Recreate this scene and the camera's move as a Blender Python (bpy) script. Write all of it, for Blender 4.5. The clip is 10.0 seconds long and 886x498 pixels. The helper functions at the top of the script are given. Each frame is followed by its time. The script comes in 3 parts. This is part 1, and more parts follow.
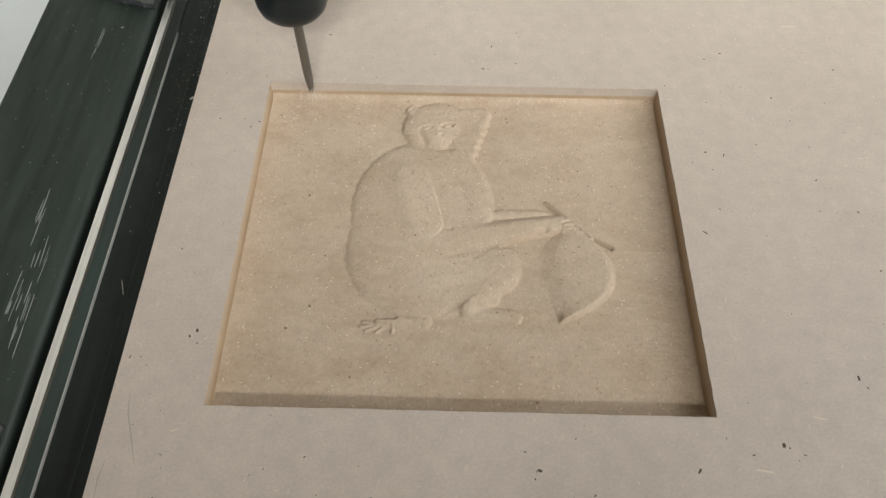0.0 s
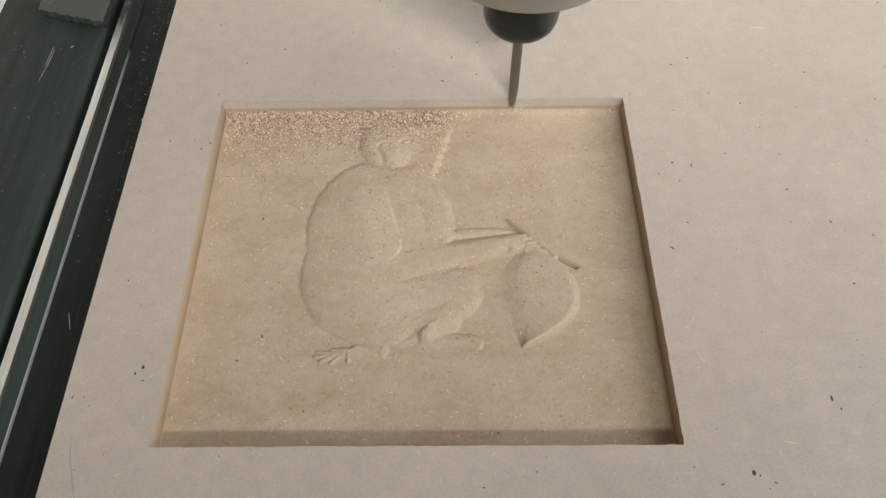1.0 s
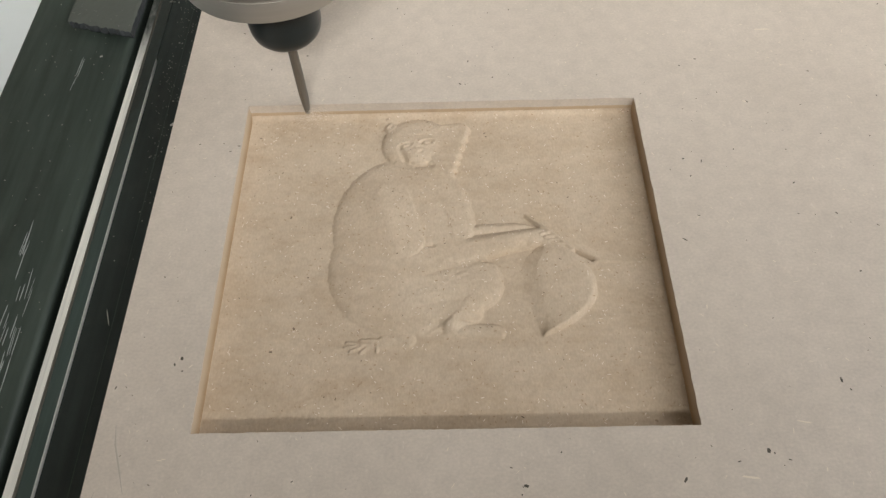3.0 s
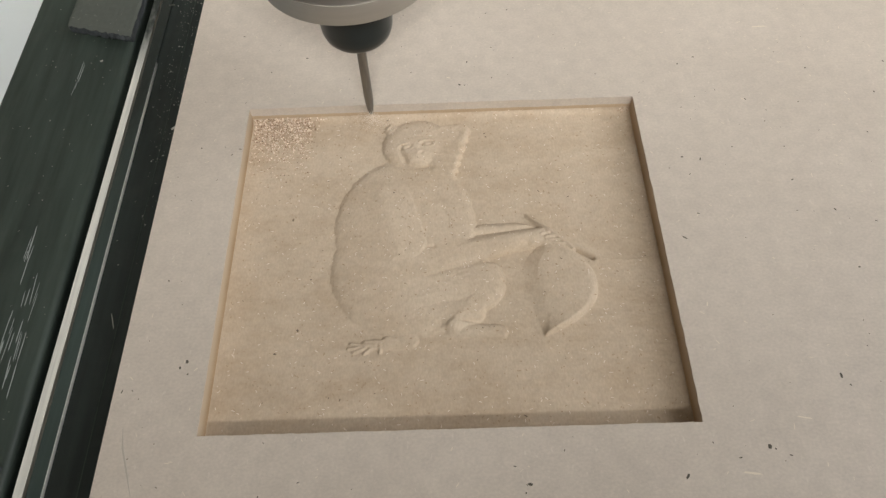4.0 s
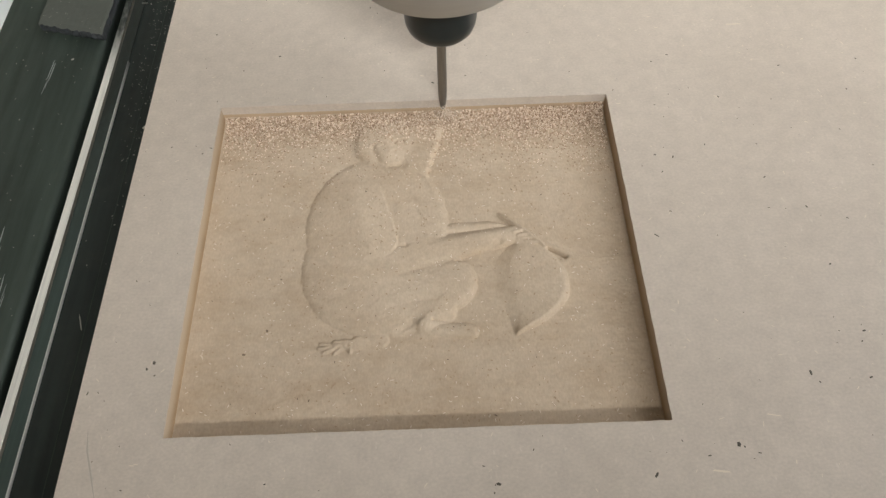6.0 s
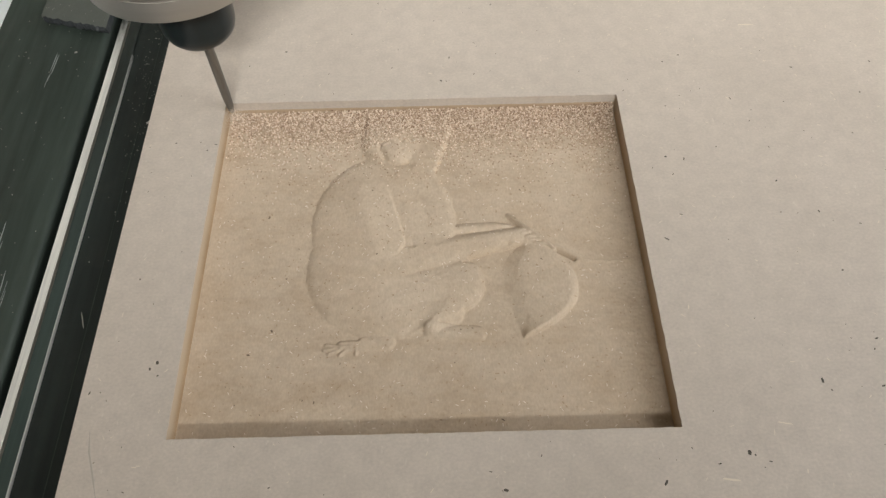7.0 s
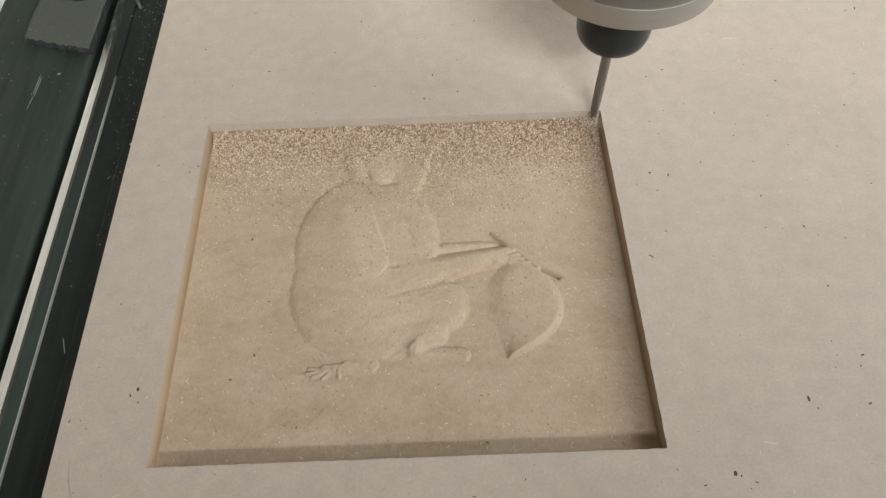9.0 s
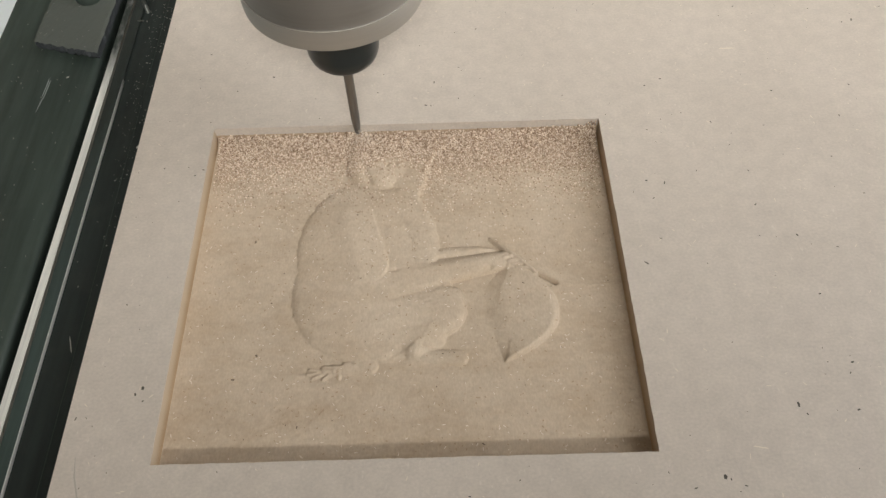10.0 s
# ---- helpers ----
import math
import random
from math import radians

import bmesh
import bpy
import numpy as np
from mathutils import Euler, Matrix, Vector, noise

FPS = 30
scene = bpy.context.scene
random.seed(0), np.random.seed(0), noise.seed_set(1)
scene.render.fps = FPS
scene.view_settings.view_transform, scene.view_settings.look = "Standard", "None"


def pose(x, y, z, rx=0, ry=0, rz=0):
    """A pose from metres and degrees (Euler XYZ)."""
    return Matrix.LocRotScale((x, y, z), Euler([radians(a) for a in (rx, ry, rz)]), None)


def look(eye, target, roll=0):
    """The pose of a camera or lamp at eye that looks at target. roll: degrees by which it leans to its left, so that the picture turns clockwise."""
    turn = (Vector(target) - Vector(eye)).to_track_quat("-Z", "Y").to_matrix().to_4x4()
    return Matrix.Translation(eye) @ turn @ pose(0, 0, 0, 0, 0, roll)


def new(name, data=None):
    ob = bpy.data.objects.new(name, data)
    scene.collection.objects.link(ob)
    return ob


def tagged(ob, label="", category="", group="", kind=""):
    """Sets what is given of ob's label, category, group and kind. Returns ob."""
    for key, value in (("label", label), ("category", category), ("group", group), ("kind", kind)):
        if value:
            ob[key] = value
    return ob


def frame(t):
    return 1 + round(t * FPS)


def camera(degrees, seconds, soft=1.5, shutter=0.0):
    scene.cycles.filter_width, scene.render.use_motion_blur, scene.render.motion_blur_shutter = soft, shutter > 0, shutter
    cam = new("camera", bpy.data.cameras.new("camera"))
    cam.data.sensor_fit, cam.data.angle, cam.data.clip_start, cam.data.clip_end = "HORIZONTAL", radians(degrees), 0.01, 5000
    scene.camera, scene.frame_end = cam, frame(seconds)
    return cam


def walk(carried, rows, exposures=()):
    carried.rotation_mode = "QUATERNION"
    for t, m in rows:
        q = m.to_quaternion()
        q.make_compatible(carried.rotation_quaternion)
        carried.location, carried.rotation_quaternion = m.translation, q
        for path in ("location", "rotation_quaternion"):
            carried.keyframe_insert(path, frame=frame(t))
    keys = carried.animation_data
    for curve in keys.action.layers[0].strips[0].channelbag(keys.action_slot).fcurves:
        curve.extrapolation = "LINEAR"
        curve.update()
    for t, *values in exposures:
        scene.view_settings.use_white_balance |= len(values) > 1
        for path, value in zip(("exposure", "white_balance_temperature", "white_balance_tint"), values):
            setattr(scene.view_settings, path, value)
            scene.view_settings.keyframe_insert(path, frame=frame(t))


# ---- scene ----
cam = camera(62.1, 10.0, soft=1.35)
PATH = [
    (0, (0.09550, -0.10020, 0.27570), (0.09330, 0.00690, 0.10680), 0.2),
    (0.5, (0.10590, -0.09240, 0.27080), (0.10410, 0.01430, 0.10170), -0.3),
    (1, (0.11310, -0.08320, 0.27160), (0.11140, 0.02280, 0.10200), -1.2),
    (1.5, (0.11520, -0.08510, 0.27530), (0.11350, 0.02170, 0.10620), -2.0),
    (2, (0.11170, -0.08860, 0.28150), (0.10950, 0.01950, 0.11320), -2.3),
    (2.5, (0.10550, -0.09640, 0.27890), (0.10330, 0.01180, 0.11070), -2.0),
    (4, (0.10320, -0.09580, 0.28300), (0.10100, 0.01150, 0.11430), -2.8),
    (4.5, (0.10920, -0.09580, 0.28060), (0.10710, 0.01080, 0.11140), -3.1),
    (5, (0.11340, -0.09710, 0.28220), (0.11240, 0.01010, 0.11340), -2.8),
    (5.5, (0.11360, -0.09690, 0.28200), (0.11340, 0.01070, 0.11340), -2.4),
    (7, (0.10850, -0.09040, 0.27890), (0.10890, 0.01550, 0.10930), -1.2),
    (7.5, (0.11040, -0.09000, 0.27940), (0.11110, 0.01610, 0.10980), -1.2),
    (8, (0.11190, -0.08940, 0.28100), (0.11280, 0.01770, 0.11210), -1.4),
    (8.5, (0.11520, -0.08690, 0.28120), (0.11580, 0.02040, 0.11250), -1.6),
    (9, (0.11580, -0.08440, 0.28030), (0.11650, 0.02310, 0.11160), -1.8),
    (9.5, (0.11750, -0.08450, 0.28230), (0.11790, 0.02340, 0.11390), -1.8),
    (10, (0.11750, -0.08650, 0.28690), (0.11740, 0.02120, 0.11830), -1.6),
]
walk(cam, [(t, look(eye, target, roll)) for t, eye, target, roll in PATH])

# ---- light: a long workshop lamp behind and to the right of the machine, daylight from the front ----
world = bpy.data.worlds.new("world")
scene.world = world
world.use_nodes = True
wn = world.node_tree.nodes
sky = wn.new("ShaderNodeTexSky")
sky.sky_type, sky.sun_disc = "NISHITA", False
sky.sun_elevation, sky.sun_rotation = radians(40), radians(30)
wn["Background"].inputs["Strength"].default_value = 0.10
world.node_tree.links.new(sky.outputs["Color"], wn["Background"].inputs["Color"])
scene.view_settings.exposure = -0.28


def area_light(name, eye, target, sx, sy, watts, colour):
    data = bpy.data.lights.new(name, "AREA")
    data.shape, data.size, data.size_y, data.energy, data.color = "RECTANGLE", sx, sy, watts, colour
    ob = new(name, data)
    ob.matrix_world = look(eye, target)
    return ob


LAMP = (0.55, -1.45, 1.70)
TUBE = area_light("lamp_light", LAMP, (LAMP[0] - 0.45, 1.7, 0), 1.5, 0.30, 26.5, (0.99, 0.99, 0.985))
TUBE.data.spread = radians(45.5)
# sky light through the east window
WINDOW = area_light("window_light", (1.38, 0.23, 0.92), (0.1, 0.85, 0.30), 1.6, 1.1, 14.0, (0.99, 0.99, 0.985))
WINDOW.data.spread = radians(120)


# ---- materials ----
def material(name, colour, rough=0.6, metal=0.0, spec=0.5):
    m = bpy.data.materials.new(name)
    m.use_nodes = True
    b = m.node_tree.nodes["Principled BSDF"]
    b.inputs["Base Color"].default_value = (*colour, 1)
    b.inputs["Roughness"].default_value = rough
    b.inputs["Metallic"].default_value = metal
    b.inputs["Specular IOR Level"].default_value = spec
    return m, m.node_tree.nodes, m.node_tree.links, b


def coords(nodes, links, scale=(1, 1, 1)):
    tc, mp = nodes.new("ShaderNodeTexCoord"), nodes.new("ShaderNodeMapping")
    mp.inputs["Scale"].default_value = scale
    links.new(tc.outputs["Object"], mp.inputs["Vector"])
    return mp.outputs["Vector"]


def tex_noise(nodes, links, vec, scale, detail=4, rough=0.55):
    n = nodes.new("ShaderNodeTexNoise")
    n.inputs["Scale"].default_value, n.inputs["Detail"].default_value, n.inputs["Roughness"].default_value = scale, detail, rough
    links.new(vec, n.inputs["Vector"])
    return n.outputs["Fac"]


def ramp(nodes, links, fac, stops):
    r = nodes.new("ShaderNodeValToRGB")
    while len(r.color_ramp.elements) < len(stops):
        r.color_ramp.elements.new(0.5)
    for e, (p, c) in zip(r.color_ramp.elements, stops):
        e.position, e.color = p, (*c, 1)
    links.new(fac, r.inputs["Fac"])
    return r.outputs["Color"]


def mix(nodes, links, kind, fac, a, b):
    n = nodes.new("ShaderNodeMix")
    n.data_type, n.blend_type = "RGBA", kind
    for sock, v in ((n.inputs["Factor"], fac), (n.inputs[6], a), (n.inputs[7], b)):
        if isinstance(v, (int, float)):
            sock.default_value = v
        elif isinstance(v, tuple):
            sock.default_value = (*v, 1)
        else:
            links.new(v, sock)
    return n.outputs[2]


def bump(nodes, links, b, height, strength, distance):
    n = nodes.new("ShaderNodeBump")
    n.inputs["Strength"].default_value, n.inputs["Distance"].default_value = strength, distance
    links.new(height, n.inputs["Height"])
    links.new(n.outputs["Normal"], b.inputs["Normal"])


def grey(v):
    return (v, v, v)


def board_face():
    m, n, l, b = material("mdf_face", (0.5, 0.45, 0.39), 0.42, spec=0.5)
    v = coords(n, l)
    vs = coords(n, l, (0.8, 1, 1))
    big = ramp(n, l, tex_noise(n, l, v, 14, 3), [(0.3, (0.50, 0.434, 0.360)), (0.7, (0.54, 0.470, 0.392))])
    mid = ramp(n, l, tex_noise(n, l, v, 120, 4), [(0.3, grey(0.93)), (0.7, grey(1.05))])
    fine = ramp(n, l, tex_noise(n, l, vs, 900, 3), [(0.3, grey(0.93)), (0.72, grey(1.07))])
    c = mix(n, l, "MULTIPLY", 1.0, mix(n, l, "MULTIPLY", 1.0, big, mid), fine)
    pale = ramp(n, l, tex_noise(n, l, coords(n, l, (1, 0.45, 1)), 520, 2), [(0.66, grey(0)), (0.74, grey(1))])
    c = mix(n, l, "MIX", mix(n, l, "MULTIPLY", 1.0, pale, grey(0.45)), c, (0.64, 0.575, 0.49))
    l.new(c, b.inputs["Base Color"])
    bump(n, l, b, tex_noise(n, l, v, 1500, 3), 0.25, 0.0002)
    return m


def along(nodes, links, axis, start, end):
    """0 to 1 along one axis of the object, between two places in metres."""
    tc, sep, m = nodes.new("ShaderNodeTexCoord"), nodes.new("ShaderNodeSeparateXYZ"), nodes.new("ShaderNodeMapRange")
    links.new(tc.outputs["Object"], sep.inputs["Vector"])
    links.new(sep.outputs[axis], m.inputs["Value"])
    m.inputs["From Min"].default_value, m.inputs["From Max"].default_value = start, end
    return m.outputs["Result"]


def board_core():
    """Cut core of the fibreboard: brown at the pocket floor, paler the higher it stands."""
    m, n, l, b = material("mdf_core", (0.5, 0.37, 0.24), 0.8, spec=0.15)
    v = coords(n, l)
    big = ramp(n, l, tex_noise(n, l, v, 22, 4), [(0.3, (0.464, 0.370, 0.270)), (0.7, (0.517, 0.418, 0.310))])
    mid = ramp(n, l, tex_noise(n, l, v, 260, 5), [(0.28, grey(0.93)), (0.72, grey(1.05))])
    fine = ramp(n, l, tex_noise(n, l, coords(n, l, (1, 0.5, 1)), 1100, 3), [(0.28, grey(0.91)), (0.74, grey(1.08))])
    c = mix(n, l, "MULTIPLY", 1.0, mix(n, l, "MULTIPLY", 1.0, big, mid), fine)
    stain = ramp(n, l, tex_noise(n, l, coords(n, l, (0.5, 1, 1)), 75, 5, 0.65), [(0.35, (0.93, 0.90, 0.86)), (0.6, grey(1.03))])
    c = mix(n, l, "MULTIPLY", 1.0, c, stain)
    speck = ramp(n, l, tex_noise(n, l, v, 420, 2), [(0.70, grey(0)), (0.78, grey(0.5))])
    c = mix(n, l, "MIX", speck, c, (0.36, 0.25, 0.15))
    pale_high = ramp(n, l, along(n, l, "Z", -0.0104, -0.0005), [(0.05, grey(0)), (0.30, grey(0.12)), (0.44, grey(0.38)), (0.9, grey(0.8))])
    c = mix(n, l, "MIX", pale_high, c, mix(n, l, "MULTIPLY", 1.0, (0.605, 0.495, 0.375), mix(n, l, "MULTIPLY", 1.0, mid, fine)))
    l.new(c, b.inputs["Base Color"])
    bump(n, l, b, tex_noise(n, l, v, 700, 5), 0.35, 0.0003)
    return m


def browned_wall():
    """Pocket walls: torn core, browned further to tint the shade, paler at the top."""
    m, n, l, b = material("mdf_browned_wall", (0.42, 0.29, 0.17), 0.85, spec=0.1)
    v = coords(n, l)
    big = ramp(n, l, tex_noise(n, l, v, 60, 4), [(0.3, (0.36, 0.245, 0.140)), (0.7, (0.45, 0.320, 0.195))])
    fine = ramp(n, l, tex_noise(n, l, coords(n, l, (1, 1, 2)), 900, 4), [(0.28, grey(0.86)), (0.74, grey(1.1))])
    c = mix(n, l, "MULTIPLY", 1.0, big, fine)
    pale_top = ramp(n, l, along(n, l, "Z", -0.0095, 0.0), [(0.1, grey(0)), (0.5, grey(0.6)), (0.8, grey(0.9))])
    l.new(mix(n, l, "MIX", pale_top, c, (0.56, 0.455, 0.335)), b.inputs["Base Color"])
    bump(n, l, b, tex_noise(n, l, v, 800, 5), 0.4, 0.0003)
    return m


def chips_material():
    m, n, l, b = material("sawdust", (0.55, 0.42, 0.28), 0.85, spec=0.15)
    g = n.new("ShaderNodeNewGeometry")
    c = ramp(n, l, g.outputs["Random Per Island"], [(0.0, (0.235, 0.152, 0.097)), (0.5, (0.51, 0.378, 0.268)), (1.0, (0.84, 0.71, 0.565))])
    l.new(c, b.inputs["Base Color"])
    return m


def painted_black(name, colour, rough, streak=True):
    m, n, l, b = material(name, colour, rough, spec=0.3)
    v = coords(n, l, (1, 0.08, 1) if streak else (1, 1, 1))
    c = ramp(n, l, tex_noise(n, l, v, 160, 5), [(0.3, tuple(0.75 * k for k in colour)), (0.72, tuple(1.5 * k for k in colour))])
    dust = ramp(n, l, tex_noise(n, l, coords(n, l), 60, 6, 0.7), [(0.5, grey(0)), (0.8, grey(0.15))])
    l.new(mix(n, l, "MIX", dust, c, (0.09, 0.088, 0.075)), b.inputs["Base Color"])
    l.new(ramp(n, l, tex_noise(n, l, v, 90, 4), [(0.3, grey(rough * 0.8)), (0.7, grey(min(1, rough * 1.3)))]), b.inputs["Roughness"])
    bump(n, l, b, tex_noise(n, l, coords(n, l), 900, 3), 0.12, 0.0002)
    return m


def brushed(name, colour, rough, scale=(1, 0.03, 1), grain=1.0):
    m, n, l, b = material(name, colour, rough, 1.0)
    v = coords(n, l, scale)
    l.new(ramp(n, l, tex_noise(n, l, v, 700, 3), [(0.3, tuple((1 - 0.15 * grain) * k for k in colour)), (0.7, tuple(min(1, (1 + 0.1 * grain) * k) for k in colour))]), b.inputs["Base Color"])
    l.new(ramp(n, l, tex_noise(n, l, v, 400, 3), [(0.3, grey(rough * (1 - 0.25 * grain))), (0.7, grey(rough * (1 + 0.3 * grain)))]), b.inputs["Roughness"])
    return m


def sheen_steel(name, colour, rough, start, end):
    """Steel with its reflections painted in: bright at first, fading to dark along its length."""
    m, n, l, b = material(name, colour, rough, 1.0, 0.25)
    v = coords(n, l, (1, 0.03, 1))
    c = ramp(n, l, tex_noise(n, l, v, 700, 3), [(0.3, tuple(0.85 * k for k in colour)), (0.7, tuple(1.1 * k for k in colour))])
    spot = ramp(n, l, tex_noise(n, l, coords(n, l, (1, 0.3, 1)), 500, 4), [(0.3, grey(0.88)), (0.7, grey(1.12))])
    sheen_fade = mix(n, l, "MULTIPLY", 1.0, ramp(n, l, along(n, l, "Y", start, end), [(0.0, grey(0)), (1.0, grey(0.97))]), spot)
    l.new(mix(n, l, "MIX", sheen_fade, c, (0.024, 0.028, 0.024)), b.inputs["Base Color"])
    l.new(ramp(n, l, sheen_fade, [(0.0, grey(0.35)), (0.8, grey(0))]), b.inputs["Metallic"])
    return m


def plain_wall(name, colour, rough=0.8):
    m, n, l, b = material(name, colour, rough, spec=0.3)
    v = coords(n, l)
    l.new(ramp(n, l, tex_noise(n, l, v, 3, 5), [(0.3, tuple(0.93 * k for k in colour)), (0.7, colour)]), b.inputs["Base Color"])
    bump(n, l, b, tex_noise(n, l, v, 200, 3), 0.1, 0.001)
    return m


MDF_FACE, MDF_CORE, MDF_BROWNED_WALL, CHIPS = board_face(), board_core(), browned_wall(), chips_material()
BLACK = painted_black("black_paint", (0.033, 0.043, 0.035), 0.45)
BED = painted_black("black_bed", (0.017, 0.0215, 0.019), 0.45)
RAIL = brushed("rail_steel", (0.30, 0.30, 0.27), 0.42)
RAIL_TOP = sheen_steel("rail_top", (0.066, 0.090, 0.080), 0.45, 0.06, 0.20)
EDGE = sheen_steel("edge_steel", (0.84, 0.82, 0.74), 0.45, 0.212, 0.258)
LIP = sheen_steel("lip_steel", (0.74, 0.73, 0.68), 0.45, 0.19, 0.240)
RUBBER = plain_wall("grey_rubber", (0.082, 0.088, 0.074), 0.75)
# side faces of the pads: a darker, bluer tone than the top
RUBBER_SIDE = plain_wall("rubber_side", (0.045, 0.049, 0.050), 0.6)
STEEL = brushed("spindle_steel", (0.36, 0.335, 0.30), 0.50, (0.03, 0.03, 1), 0.2)
RING = brushed("ring_steel", (0.52, 0.50, 0.46), 0.55, (0.03, 0.03, 1), 0.2)
NUT = material("black_oxide", (0.008, 0.013, 0.014), 0.30, spec=0.4)[0]
BIT = brushed("carbide", (0.26, 0.25, 0.23), 0.5, (1, 1, 0.1))
WHITE = plain_wall("white_laminate", (0.86, 0.90, 0.885), 0.4)
WALL = plain_wall("wall_paint", (0.74, 0.69, 0.62))
# for the unseen south wall: dark only to cut bounce light on the near side
BOUNCE_CUT = plain_wall("bounce_cut_wall", (0.22, 0.22, 0.22))
DARK_FLECK = material("bark_fleck", (0.07, 0.06, 0.045), 0.8)[0]
PALE_FIBRE = material("pale_fibre", (0.66, 0.58, 0.46), 0.7)[0]
POCKET_FLECK = material("core_fleck", (0.16, 0.115, 0.075), 0.8)[0]
BROWN_FLECK = material("brown_fleck", (0.36, 0.26, 0.165), 0.8)[0]
CORE_FIBRE = material("core_fibre", (0.70, 0.61, 0.49), 0.75)[0]
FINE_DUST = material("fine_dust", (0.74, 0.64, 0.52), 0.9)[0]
SMUDGE = material("grey_smudge", (0.40, 0.36, 0.30), 0.7)[0]
SCRATCH = material("bare_scratch", (0.30, 0.32, 0.30), 0.5)[0]


# ---- mesh helpers ----
def put(name, mesh, mat, parent=None, label=""):
    if mat is not None:
        mesh.materials.append(mat)
    ob = new(name, mesh)
    ob.parent = parent
    return tagged(ob, label)


def part(name, bm, mat, parent=None, label="", smooth=False):
    mesh = bpy.data.meshes.new(name)
    bm.normal_update()
    for f in bm.faces:
        f.smooth = smooth
    bm.to_mesh(mesh)
    bm.free()
    return put(name, mesh, mat, parent, label)


def slab(x0, x1, y0, y1, z0, z1, bevel=0.0, segments=2):
    bm = bmesh.new()
    bmesh.ops.create_cube(bm, size=1, matrix=Matrix.Translation(((x0 + x1) / 2, (y0 + y1) / 2, (z0 + z1) / 2)) @ Matrix.Diagonal((x1 - x0, y1 - y0, z1 - z0, 1)))
    if bevel:
        bmesh.ops.bevel(bm, geom=bm.edges[:], offset=bevel, segments=segments, affect="EDGES")
    return bm


def extrude_y(profile, y0, y1):
    """A closed profile of (x, z), drawn out along y."""
    bm = bmesh.new()
    a = [bm.verts.new((x, y0, z)) for x, z in profile]
    b = [bm.verts.new((x, y1, z)) for x, z in profile]
    k = len(profile)
    for i in range(k):
        bm.faces.new((a[i], a[(i + 1) % k], b[(i + 1) % k], b[i]))
    bm.faces.new(a[::-1])
    bm.faces.new(b)
    bmesh.ops.recalc_face_normals(bm, faces=bm.faces[:])
    return bm


def lathe(profile, steps=64):
    """A profile of (r, z) from bottom to top, turned about z."""
    bm = bmesh.new()
    rings = []
    for r, z in profile:
        rings.append([bm.verts.new((r * math.cos(a), r * math.sin(a), z)) for a in (2 * math.pi * i / steps for i in range(steps))])
    for lo, hi in zip(rings, rings[1:]):
        for i in range(steps):
            bm.faces.new((lo[i], lo[(i + 1) % steps], hi[(i + 1) % steps], hi[i]))
    bm.faces.new(rings[0][::-1])
    bm.faces.new(rings[-1])
    return bm


def sharp_smooth(ob, angle=35):
    for p in ob.data.polygons:
        p.use_smooth = True
    ob.data.set_sharp_from_angle(angle=radians(angle))
    return ob


# ---- the carved relief, in millimetres from the pocket's near left corner ----
PW, PH, DEPTH = 200.0, 174.6, 10.0


def ellipse(X, Y, cx, cy, rx, ry, turn=0):
    c, s = math.cos(radians(turn)), math.sin(radians(turn))
    u, v = ((X - cx) * c + (Y - cy) * s) / rx, (-(X - cx) * s + (Y - cy) * c) / ry
    return np.sqrt(u * u + v * v)


def limb(X, Y, x0, y0, r0, x1, y1, r1):
    dx, dy = x1 - x0, y1 - y0
    t = np.clip(((X - x0) * dx + (Y - y0) * dy) / (dx * dx + dy * dy), 0, 1)
    return np.hypot(X - x0 - t * dx, Y - y0 - t * dy) / (r0 + t * (r1 - r0))


def swell(q, power=0.45):
    return np.clip(1 - q * q, 0, 1) ** power


def over(h, q, height, add=0.0, groove=0.0, power=0.45, width=0.12):
    """Lay a rounded form on the relief: at least as high as height, and add proud of what lies under it."""
    s = swell(q, power)
    return np.maximum(h, height * s) + add * s - groove * np.exp(-((q - 1.02) / width) ** 2)


def lean(X, x0, x1, soft=0.95, crisp=0.3):
    """Forms rise gently on their left side and fall steeply on their right."""
    t = np.clip((X - x0) / (x1 - x0), 0, 1)
    return soft + (crisp - soft) * t * t * (3 - 2 * t)


def line(h, X, Y, depth, x0, y0, r0, x1, y1, r1):
    return h + depth * np.exp(-limb(X, Y, x0, y0, r0, x1, y1, r1) ** 2)


